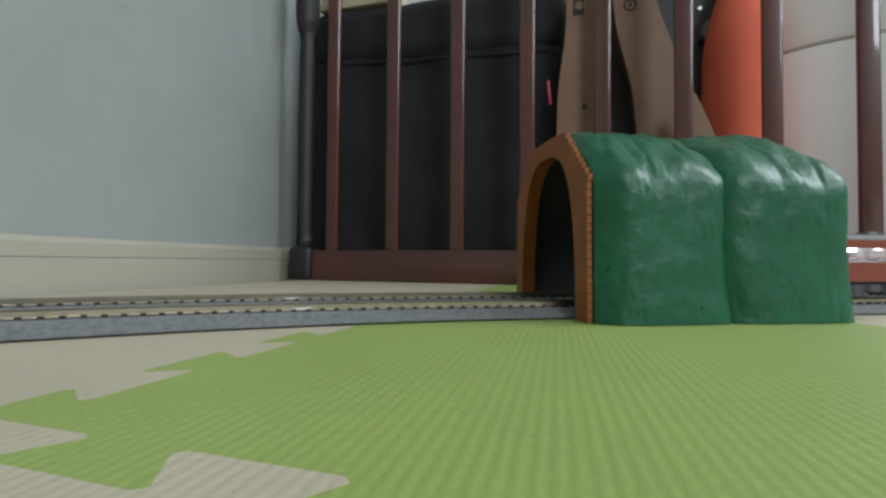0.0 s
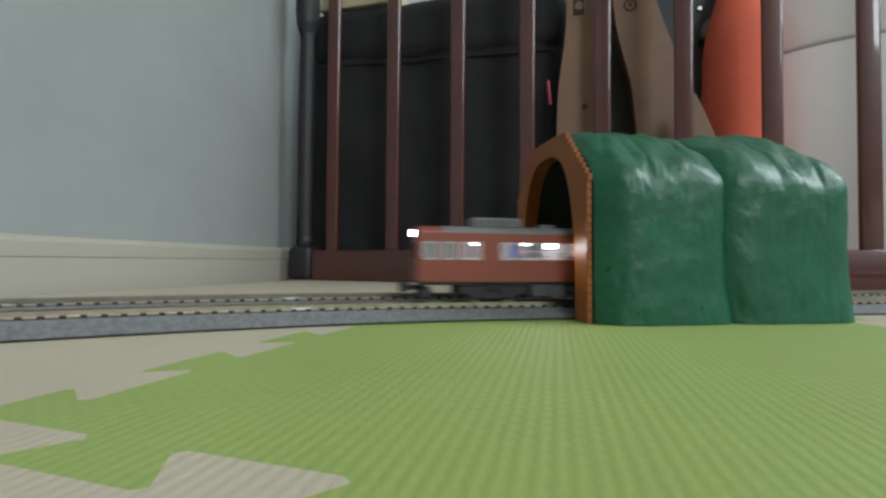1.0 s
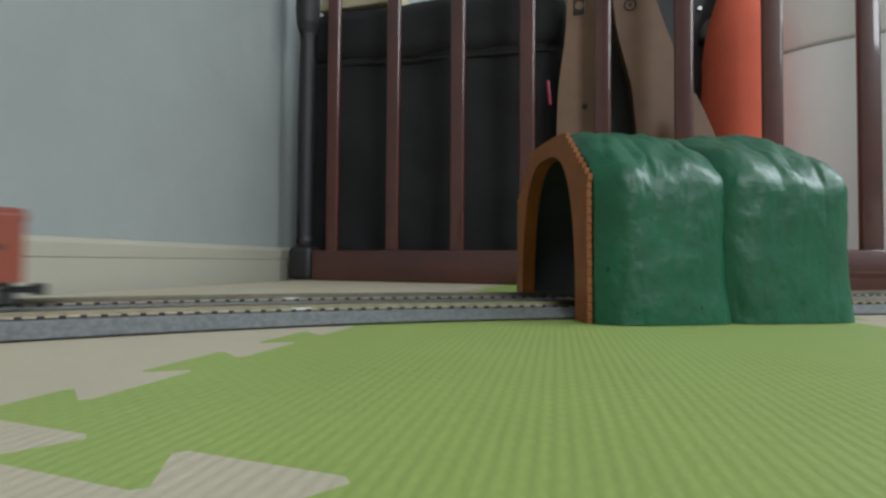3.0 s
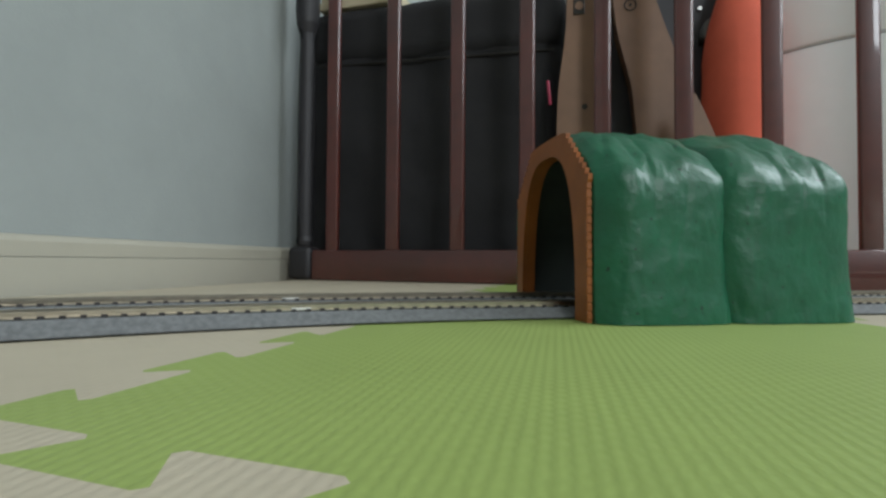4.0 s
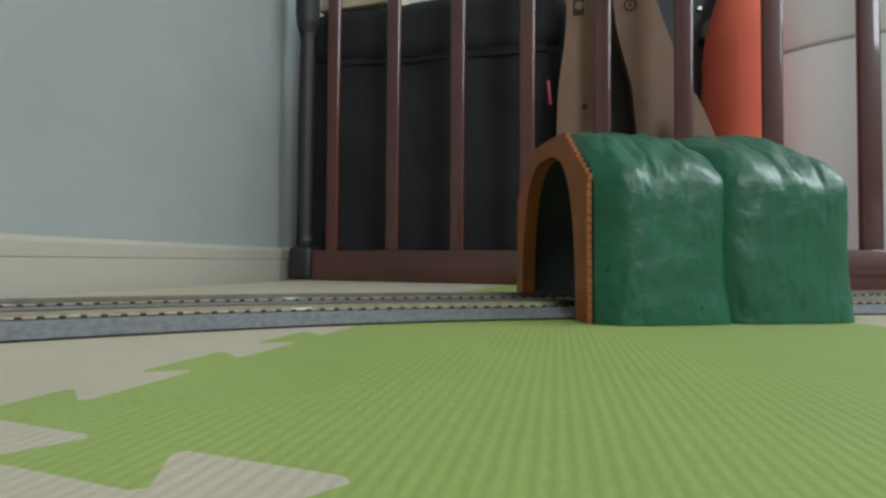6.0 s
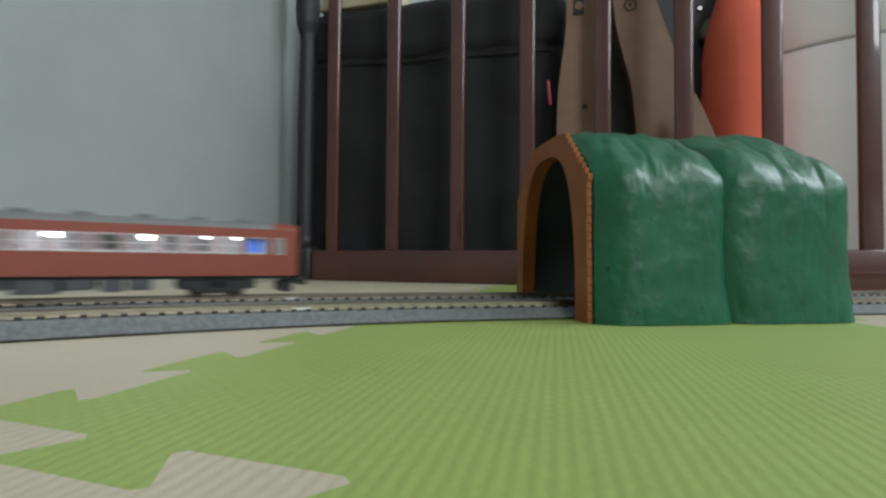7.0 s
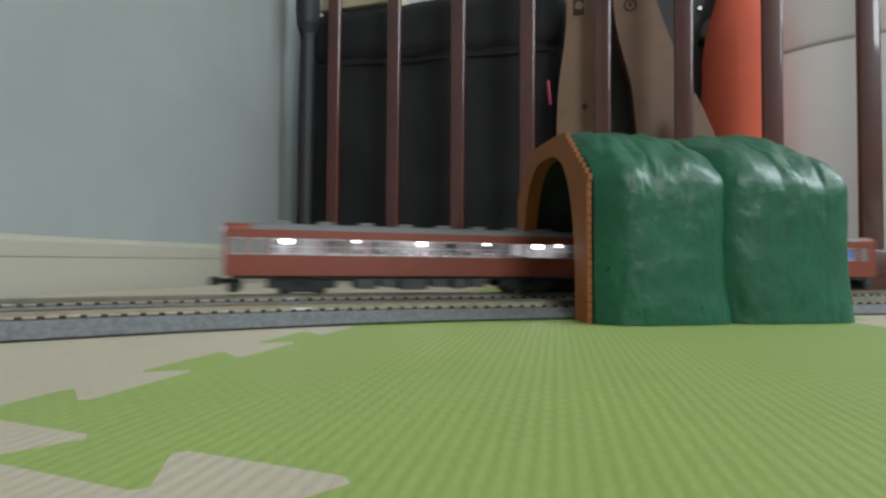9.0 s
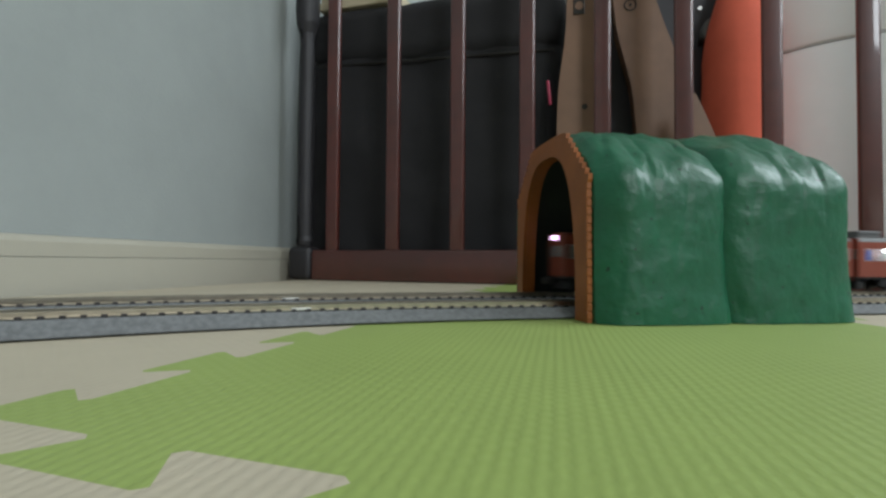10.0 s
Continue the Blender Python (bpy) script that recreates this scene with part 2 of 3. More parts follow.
def stretch(bm, s0, s1, off, profile, step=0.008):
    """Sweep a closed profile of (across, height) along the track."""
    n = max(2, int(abs(s1 - s0) / step) + 1)
    rings = []
    for i in range(n):
        s = s0 + (s1 - s0) * i / (n - 1)
        ring = []
        for w, z in profile:
            p, _ = track(s, off + w)
            ring.append(bm.verts.new((p.x, p.y, z + rise(s) if z > 0.002 else z)))
        rings.append(ring)
    for a, b in zip(rings, rings[1:]):
        for k in range(len(profile)):
            m = (k + 1) % len(profile)
            bm.faces.new((a[k], a[m], b[m], b[k]))
    bm.faces.new(rings[0]), bm.faces.new(rings[-1][::-1])
    return bm


def track_section(s0, s1, off, lift, fine, group):
    ob = thing("track_section", None, "grey model railway track with metal rails on foam mats", "railway track", group)
    bed = [(-0.0108, 0.0002), (-0.0108, 0.0006), (-0.0125, 0.0008), (-0.0124, 0.0012), (-0.0082, 0.0046 + lift), (-0.0074, 0.0050 + lift), (0.0074, 0.0050 + lift), (0.0082, 0.0046 + lift), (0.0124, 0.0012), (0.0125, 0.0008), (0.0108, 0.0006), (0.0108, 0.0002)]
    part("roadbed", stretch(bmesh.new(), s0 + 0.00002, s1 - 0.00002, off, bed), BED, ob, "grey ballast bed")
    for side in (-1, 1):
        w, z = 0.0048 * side, 0.0053 + lift
        rail = [(w - 0.0009, z), (w + 0.0009, z), (w + 0.0009, z + 0.0003), (w + 0.0003, z + 0.0005), (w + 0.0003, z + 0.0012), (w + 0.00048, z + 0.0013), (w + 0.00048, z + 0.0019), (w + 0.0003, z + 0.002),
                (w - 0.0003, z + 0.002), (w - 0.00048, z + 0.0019), (w - 0.00048, z + 0.0013), (w - 0.0003, z + 0.0012), (w - 0.0003, z + 0.0005), (w - 0.0009, z + 0.0003)]
        part("rail", stretch(bmesh.new(), s0 + 0.0001, s1 - 0.0001, off, rail), RAIL, ob, "worn nickel rail")
        p, th = track(s0 + 0.0001, off)
        jb = box(-0.0035, 0.0035, w - 0.0010, w + 0.0010, z + 0.0001, z + 0.0009, 0.0002)
        j = part("rail_joiner", jb, JOINER, ob, "bright metal rail joiner")
        j.matrix_basis = pose(p.x, p.y, rise(s0), 0, 0, math.degrees(th))
    n = int((s1 - s0) / 0.005)
    if fine:
        for i in range(n):
            s = s0 + (i + 0.5) * (s1 - s0) / n
            p, th = track(s, off)
            share("sleeper", SLEEPER_MESH, ob, pose(p.x, p.y, 0.0046 + lift + rise(s), 0, 0, math.degrees(th)))
    else:
        bm = bmesh.new()
        for i in range(n):
            s = s0 + (i + 0.5) * (s1 - s0) / n
            p, th = track(s, off)
            tmp = sleeper_mesh()
            tmp.transform(pose(p.x, p.y, 0.0046 + lift + rise(s), 0, 0, math.degrees(th)))
            me = bpy.data.meshes.new("tmp")
            tmp.to_mesh(me)
            tmp.free()
            bm.from_mesh(me)
            bpy.data.meshes.remove(me)
        tagged(part("sleepers", bm, SLEEPER, ob), kind="stuff")
    return ob


def sleeper_mesh():
    bm = box(-0.0009, 0.0009, -0.0068, 0.0068, 0, 0.0008, 0.0001)
    for w in (-0.0048, 0.0048):
        for e in (-1, 1):
            box(-0.0008, 0.0008, w + e * 0.0012 - 0.0004, w + e * 0.0012 + 0.0004, 0.0006, 0.0013, bm=bm)
    return bm


SLEEPER_MESH = bpy.data.meshes.new("sleeper")
sb = sleeper_mesh()
sb.to_mesh(SLEEPER_MESH)
sb.free()
SLEEPER_MESH.materials.append(SLEEPER)
CUTS = [-1.40, -1.26, -1.12, -0.98, -0.84, -0.70, -0.56, -0.40, -0.255, -0.1165, 0.0235, 0.1635, 0.3035, 0.4435]
for off, lift, group in ((0.0, 0.0, "sections of the inner track"), (SPACING, LIFT, "sections of the outer track")):
    for a, b in zip(CUTS, CUTS[1:]):
        track_section(a, b, off, lift, a > -0.30 and b < 0.4, group)

# ---- tunnel ----
TUN = pose(0.012 - 0.0425 * math.sin(TH0), 0.197 + 0.0425 * math.cos(TH0), 0.0003, 0, 0, 22.7)


def arch(hw, hh, n=28, p=2.4, q=2.0):
    """An arch from one foot over the top to the other: (across, height)."""
    out = []
    for i in range(n + 1):
        a = math.pi * i / n
        c, s = math.cos(a), math.sin(a)
        out.append((-hw * math.copysign(abs(c) ** (2 / p), c), hh * abs(s) ** (2 / q)))
    return out


def hill_profile(hw, hh, k):
    """Upright flanks, a rounded shoulder and a gently bowed top, from foot to foot."""
    sh = 0.715 * hh
    flank = int(k * 0.3)
    pts = [(-hw * (1.0 - 0.02 * math.sin(math.pi * i / flank)), sh * i / flank) for i in range(flank)]
    top = k - 2 * flank
    for i in range(top + 1):
        y = -hw + 2 * hw * i / top
        pts.append((y, hh - (hh - sh) * abs(y / hw) ** 2.3))
    pts += [(-y, z) for y, z in pts[:flank][::-1]]
    for _ in range(20):
        pts = [pts[0]] + [tuple((pts[i - 1][c] + 2 * pts[i][c] + pts[i + 1][c]) / 4 for c in (0, 1)) for i in range(1, len(pts) - 1)] + [pts[-1]]
    return pts


def tunnel():
    t = thing("toy_tunnel", TUN, "green moulded plastic toy tunnel with a brown portal", "toy tunnel")
    # hill shell in two lobes
    def lobe(x0, x1, hw, hh, seed):
        bm = bmesh.new()
        n, k = 90, 120
        rings, inner = [], []
        for i in range(n + 1):
            u = i / n
            x = x0 + (x1 - x0) * u
            g = 1 - (0.030 if seed else 0.026) * max(0, 2 * u - 1) ** 3.6 - (0.060 if seed else 0.05) * max(0, 1 - 2 * u) ** 5
            gw = 1 - 0.045 * max(0, 2 * u - 1) ** 6 - (0.095 if seed else 0.15) * max(0, 1 - 2 * u) ** 4
            ring = []
            for y, z in hill_profile(hw * gw, hh * g, k):
                q = Vector((x + seed, y * 1.0, z))
                rise = 0.45 + 0.9 * max(0, min(1, (z / hh - 0.45) / 0.35))
                lump = 0.0015 * rise * noise.noise(q * 45) + 0.0010 * rise * noise.noise(q * 110 + Vector((3, 1, 2)))
                ridge = abs(noise.noise(Vector((q.x * 90, q.y * 25, q.z * 25))))
                lump -= 0.0005 * rise * max(0, 0.25 - ridge) / 0.25
                lump += 0.0017 * max(0, rise - 0.4) * noise.noise(Vector((q.x * 85 - abs(q.y) * 45, q.y * 20 + 4, q.z * 22)))
                d = Vector((0, y / hw, 0.3 + z / hh)).normalized()
                w = min(1, z / 0.01) if z < 0.01 else 1
                crag = noise.noise(Vector((q.x * 300 + z * 150, y * 60, z * 160 + seed)))
                lump += 0.0003 * max(0, crag - 0.15) - 0.0005 * max(0, 0.12 - abs(crag + 0.1)) / 0.12 * max(0, noise.noise(q * 60 + Vector((9, 4, 1))))
                lean = min(1, z / 0.03) ** 0.7 * (0.0022 if seed else 0.0026 * u)
                ring.append(bm.verts.new((x - lean, y + d.y * lump, z + d.z * lump * w)))
            rings.append(ring)
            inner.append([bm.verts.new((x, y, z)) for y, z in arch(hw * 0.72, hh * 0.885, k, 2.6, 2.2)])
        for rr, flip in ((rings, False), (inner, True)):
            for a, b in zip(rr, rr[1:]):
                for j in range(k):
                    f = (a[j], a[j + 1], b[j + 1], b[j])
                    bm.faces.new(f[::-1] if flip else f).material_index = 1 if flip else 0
        for o, i_ in ((rings[0], inner[0]), (rings[-1], inner[-1])):
            for j in range(k):
                bm.faces.new((o[j], o[j + 1], i_[j + 1], i_[j]))
        for j in (0, k):
            for a in range(n):
                bm.faces.new((rings[a][j], rings[a + 1][j], inner[a + 1][j], inner[a][j]))
        return bm
    first = part("hill_half", lobe(0.0006, 0.0533, 0.0545, 0.0815, 0), HILL, t, "glossy green hill moulding", True)
    second = part("hill_half", lobe(0.0536, 0.107, 0.0562, 0.0822, 5), HILL, t, "glossy green hill moulding", True)
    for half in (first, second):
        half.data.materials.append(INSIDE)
    # portal: stepped outline round an arched opening
    out = [(-0.0412, 0.0), (-0.0406, 0.0525)]
    steps = 9
    a, b = Vector((-0.0416, 0.0540)), Vector((-0.0190, 0.0768))
    for i in range(steps):
        p, q = a.lerp(b, i / steps), a.lerp(b, (i + 1) / steps)
        out += [(p.x, p.y), (p.x - 0.0002, q.y - 0.0003), (p.x + 0.0004, q.y)]
    out += [(-0.0180, 0.0776), (-0.008, 0.0782)]
    out += [(-y, z) for y, z in out[::-1]]
    out = [(y - 0.0034, z) for y, z in out]
    hole = [(y - 0.0022, z) for y, z in arch(0.0317, 0.0702, len(out) - 1, 2.9, 2.6)]
    bm = bmesh.new()
    fr, bk = -0.0016, 0.0002
    rings = [[bm.verts.new((x, y, z)) for y, z in ol] for ol, x in ((out, fr), (out, bk), (hole, fr), (hole, bk))]
    for i in range(len(out) - 1):
        bm.faces.new((rings[0][i], rings[0][i + 1], rings[1][i + 1], rings[1][i]))
        bm.faces.new((rings[2][i], rings[2][i + 1], rings[3][i + 1], rings[3][i]))
        bm.faces.new((rings[0][i], rings[0][i + 1], rings[2][i + 1], rings[2][i]))
        bm.faces.new((rings[1][i], rings[1][i + 1], rings[3][i + 1], rings[3][i]))
    for i in (0, len(out) - 1):
        bm.faces.new((rings[0][i], rings[1][i], rings[3][i], rings[2][i]))
    portal = part("portal", bm, BRICK, t, "orange-brown portal moulded as bricks")
    # the arch's moulded lining behind its face
    lining = bmesh.new()
    deep = [[lining.verts.new((x, (y + 0.0022) * k - 0.0022, z * k)) for y, z in hole] for x, k in ((0.0003, 1.001), (0.0050, 1.001), (0.0050, 1.03), (0.0003, 1.03))]
    for i in range(len(hole) - 1):
        for a_, b_ in ((0, 1), (1, 2), (2, 3), (3, 0)):
            lining.faces.new((deep[a_][i], deep[a_][i + 1], deep[b_][i + 1], deep[b_][i]))
    for i in (0, len(hole) - 1):
        lining.faces.new([ring_[i] for ring_ in deep])
    part("arch_lining", lining, BRICK, portal, "brown lining of the arch", True)
    # rows of brick ends up the near and far flank
    for side in (-1, 1):
        for i in range(16):
            z = 0.001 + i * 0.0033
            y = side * (0.0411 - 0.0006 * z / 0.052) - 0.0034
            part("brick", box(-0.0019, 0.0004, y - 0.0005, y + 0.0005, z, z + 0.0029, 0.0004), BRICK, portal)
    return t


tunnel()

# ---- wooden fence ----
FENCE = pose(-0.290, 0.530, 0, 0, 0, -6.84)


def fence():
    f = thing("wooden_fence", FENCE, "dark reddish-brown varnished wooden fence with upright slats", "fence")
    part("bottom_rail", box(0.0125, 1.00, 0, 0.020, 0.0005, 0.0350, 0.002, 2), DARK_WOOD, f, smooth=True)
    part("end_foot", box(-0.0195, 0.0120, -0.003, 0.024, 0.0002, 0.0395, 0.007, 3), BLACK_WOOD, f, "dark rounded end block", True)
    part("top_rail", box(-0.012, 1.00, 0, 0.020, 0.6202, 0.66, 0.003, 2), DARK_WOOD, f, smooth=True)
    post = bmesh.new()
    turn = ((0.0402, 0.0090), (0.046, 0.0104), (0.052, 0.0090), (0.10, 0.0094), (0.20, 0.0098), (0.262, 0.0090), (0.284, 0.0082), (0.294, 0.0090), (0.306, 0.0130), (0.32, 0.0142), (0.35, 0.0140), (0.37, 0.0110), (0.62, 0.0110))
    for (za, ra), (zb, rb) in zip(turn, turn[1:]):
        rod((-0.0034, 0.010, za), (-0.0034, 0.010, zb), ra, 24, rb, bm=post)
    bmesh.ops.remove_doubles(post, verts=post.verts, dist=1e-5)
    part("turned_post", post, BLACK_WOOD, f, "dark turned corner post", True)
    mesh = None
    for k in range(13):
        x = 0.0345 + 0.0778 * k - 0.00072 * k * k
        if mesh is None:
            slat = part("slat", box(-0.0079, 0.0079, 0.006, 0.013, 0.0325, 0.6225, 0.0022, 4), DARK_WOOD, f, smooth=True)
            mesh = slat.data
            slat.matrix_basis = pose(x, 0, 0)
        else:
            share("slat", mesh, f, pose(x, 0, 0))


fence()


# ---- things behind the fence ----
def soft_box(x0, x1, y0, y1, z0, z1, r, amp, seed, cuts=26):
    bm = box(x0, x1, y0, y1, z0, z1)
    bmesh.ops.subdivide_edges(bm, edges=bm.edges[:], cuts=cuts, use_grid_fill=True)
    c = Vector(((x0 + x1) / 2, (y0 + y1) / 2, (z0 + z1) / 2))
    h = Vector(((x1 - x0) / 2, (y1 - y0) / 2, (z1 - z0) / 2))
    for v in bm.verts:
        d = v.co - c
        core = Vector([max(-h[i] + r, min(h[i] - r, d[i])) for i in range(3)])
        o = d - core
        if o.length > r:
            o = o.normalized() * r
        nn = o.normalized() if o.length > 1e-6 else Vector((0, 0, 0))
        v.co = c + core + o + nn * amp * (noise.noise(v.co * 14 + Vector((seed, 0, 0))) + 0.5 * noise.noise(v.co * 40 + Vector((0, seed, 0))))
    return bm


bag = thing("travel_bag", FENCE, "large black fabric travel bag standing behind the fence", "bag")
part("bag_body", soft_box(-0.040, 0.285, 0.060, 0.180, 0.0005, 0.292, 0.02, 0.006, 2), BLACK_CLOTH, bag, smooth=True)
TILT = pose(0.13, 0, 0.268, 0, 3.4, 0)
lid_bm = soft_box(-0.168, 0.158, 0.056, 0.184, 0.0, 0.0725, 0.02, 0.003, 6)
for v in lid_bm.verts:
    v.co.z += 0.02 * (v.co.x + 0.168) * v.co.z / 0.072
flap = part("bag_lid", lid_bm, BLACK_CLOTH, bag, "black padded lid flap", True)
flap.matrix_basis = TILT
seam_line = part("zip_seam", box(-0.150, 0.153, 0.0585, 0.0605, -0.003, 0.0, 0.0005), BOLT, bag, "dark zip under the lid")
seam_line.matrix_basis = TILT
sheet = thing("paper_stack", FENCE @ TILT @ pose(-0.168, 0, 0.0729, 0, -1.1, 0), "cream papers lying on top of a black bag", "papers")
for k in range(3):
    part("sheet", box(0.010 + 0.002 * k, 0.118 - 0.003 * k, 0.060 + 0.003 * k, 0.170, 0.0101 * k, 0.0101 * k + 0.0098, 0.001), CARD, sheet)


def bin_white():
    b = thing("storage_bin", pose(0.335, 0.700, 0.0003), "white round plastic storage bin with a lid seam", "bin")
    part("tub", rod((0, 0, 0), (0, 0, 0.2387), 0.166, 72, 0.170, bevel=0.004), WHITE_PLASTIC, b, smooth=True)
    part("lid", rod((0, 0, 0.2402), (0, 0, 0.36), 0.1705, 72, 0.1705, bevel=0.004), WHITE_PLASTIC, b, smooth=True)


bin_white()


def curved_leg(name, spec, y0, y1, label):
    """A wooden leg cut from a board; spec: height, left and right edge at each station."""
    zs = [z for z, a, b in spec]
    out = []
    fine = [zs[0] + (zs[-1] - zs[0]) * i / 24 for i in range(25)]
    left = np.interp(fine, zs, [a for z, a, b in spec])
    right = np.interp(fine, zs, [b for z, a, b in spec])
    k = np.array([0.25, 0.5, 0.25])
    for arr in (left, right):
        arr[1:-1] = np.convolve(arr, k, "valid")
    out = list(zip(left, fine)) + list(zip(right, fine))[::-1]
    return part(name, slab(out, y0, y1), TAN_WOOD, rocker, label)


rocker = thing("wooden_rocker", None, "tan wooden toy rocker with curved legs and dark bolts", "rocker")


def ring_bolt(leg, x, y, z, r):
    bm = bmesh.new()
    for i in range(28):
        a, b = 2 * math.pi * i / 28, 2 * math.pi * (i + 1) / 28
        rod((x + r * math.cos(a), y, z + r * math.sin(a)), (x + r * math.cos(b), y, z + r * math.sin(b)), 0.0007, 6, bm=bm)
    part("bolt_ring", bm, BOLT, leg, "dark ring round a bolt")
    part("bolt", rod((x, y + 0.001, z), (x, y - 0.001, z), 0.0013, 12), BOLT, leg)


leg = curved_leg("front_leg", [(0.0005, -0.002, 0.050), (0.155, 0.0, 0.047), (0.20, 0.001, 0.046), (0.257, 0.009, 0.046), (0.33, 0.011, 0.046)], 0.520, 0.542, "")
part("bolt_plate", box(0.0165, 0.0275, 0.5185, 0.5202, 0.276, 0.292, 0.0004), BOLT, leg, "dark square plate")
part("plate_disc", rod((0.0222, 0.5200, 0.2845), (0.0222, 0.5178, 0.2845), 0.0042, 20), TAN_WOOD, leg)
part("knot", rod((0.0275, 0.5203, 0.181), (0.0275, 0.5196, 0.181), 0.0030, 14), BOLT, leg)
leg = curved_leg("back_leg", [(0.0005, 0.086, 0.122), (0.158, 0.082, 0.123), (0.21, 0.077, 0.123), (0.237, 0.070, 0.122), (0.267, 0.062, 0.111), (0.305, 0.058, 0.099), (0.34, 0.055, 0.090)], 0.550, 0.572, "")
ring_bolt(leg, 0.0757, 0.5495, 0.2955, 0.0058)

curved_leg("side_brace", [(0.0005, 0.118, 0.150), (0.128, 0.119, 0.150), (0.142, 0.120, 0.1455), (0.158, 0.121, 0.1390), (0.174, 0.123, 0.1327), (0.184, 0.124, 0.128)], 0.508, 0.517, "short tan side brace")

# made-up dark box that fills the gap behind the legs
backdrop = thing("dark_backdrop", None, "dark box added to fill the gap behind the wooden legs", "suitcase")
part("shell", soft_box(0.010, 0.262, 0.585, 0.70, 0.0005, 0.42, 0.02, 0.001, 4, 12), BACKDROP_GREY, backdrop, smooth=True)
part("handle", rod((0.150, 0.580, 0.262), (0.178, 0.580, 0.262), 0.004, 12), BOLT, backdrop)
part("rivet", rod((0.1515, 0.5855, 0.300), (0.1515, 0.5815, 0.300), 0.0022, 12), JOINER, backdrop)
wheel = part("castor", rod((0.166, 0.592, 0.272), (0.166, 0.574, 0.272), 0.0145, 32, bevel=0.002), ROOF, backdrop, "grey round castor", True)
part("castor_hub", rod((0.166, 0.575, 0.272), (0.166, 0.572, 0.272), 0.006, 20), BOLT, wheel)

peg = tagged(obj("pink_marker", rod((-0.0065, 0.5165, 0.184), (-0.0090, 0.5165, 0.209), 0.0016, 12, bevel=0.0005), PINK, True), "thin pink plastic marker clipped on a black bag", "marker")


def cone_cushion():
    c = thing("foam_cone", pose(0.1835, 0.562, 0.0003), "tall orange-red soft foam cone behind the fence", "cone")
    bm = bmesh.new()
    prof = ((0.0, 0.0345), (0.004, 0.0335), (0.05, 0.0350), (0.13, 0.0354), (0.19, 0.0354), (0.232, 0.0348), (0.258, 0.0318), (0.290, 0.0235), (0.318, 0.0150), (0.345, 0.010), (0.38, 0.007), (0.395, 0.005))
    zs = np.linspace(0, 0.395, 40)
    rs = np.interp(zs, [z for z, r in prof], [r for z, r in prof])
    rings = []
    for z, r in zip(zs, rs):
        rings.append([bm.verts.new(((r + 0.0007 * noise.noise(Vector((math.cos(a), math.sin(a), z * 30)))) * math.cos(a), r * math.sin(a), z)) for a in [2 * math.pi * k / 40 for k in range(40)]])
    for a, b in zip(rings, rings[1:]):
        for k in range(40):
            bm.faces.new((a[k], a[(k + 1) % 40], b[(k + 1) % 40], b[k]))
    bm.faces.new(rings[-1]), bm.faces.new(rings[0][::-1])
    part("cone_body", bm, ORANGE, c, smooth=True)
    part("base_disc", rod((0, 0, -0.0), (0, 0, 0.003), 0.035, 40), ORANGE, c)


cone_cushion()

# ---- trains ----
CAR, HALF, FLOOR_Z, EAVE, TOPZ = 0.166, 0.0098, 0.0083, 0.0274, 0.0299
RAIL_TOP = 0.0073


LAYOUT = {
    "single": dict(lit=[(16.7, 25.0), (32.8, 36.2), (36.6, 39.8)] + [(40.8 + i * 10, 50.0 + i * 10) for i in range(10)] + [(146.4, 154.1)], dim=[(1.6, 8.0), (9.5, 15.2)],
                   blue=[(36.4, 40.2), (145.6, 155.0)], chips_glints=(22.5, 44.0, 54.6, 71.0, 87.3, 107.5, 116.4, 124.3, 137.0), big=(54.6, 87.3, 116.4), cooler=(22.5, 43.0), vents=(55.5, 74.0, 92.0, 109.0, 126.5, 146.8)),
    "leading": dict(lit=[(4.6, 9.4)] + [(10.8 + i * 10.3, 20.3 + i * 10.3) for i in range(13)] + [(145.2, 153.8)], dim=[(156.6, 160.6)],
                    blue=[(4.2, 9.8), (144.9, 154.4)], chips_glints=(22.0, 52.0, 83.0, 111.0, 131.0, 142.0), big=(22.0, 52.0, 83.0, 111.0), cooler=(5.0, 20.0), vents=(38.0, 55.5, 73.0, 91.0, 110.0, 128.0, 147.0)),
    "trailing": dict(lit=[(17.2 + i * 10.5, 26.9 + i * 10.5) for i in range(14)], dim=[(2.0, 8.6), (9.8, 15.8)],
                     blue=[], chips_glints=(24.0, 53.0, 82.0, 114.0, 141.0, 152.0), big=(24.0, 82.0, 141.0), cooler=None, vents=(22.0, 40.0, 58.0, 76.0, 94.0, 112.0, 130.0, 148.0)),
}


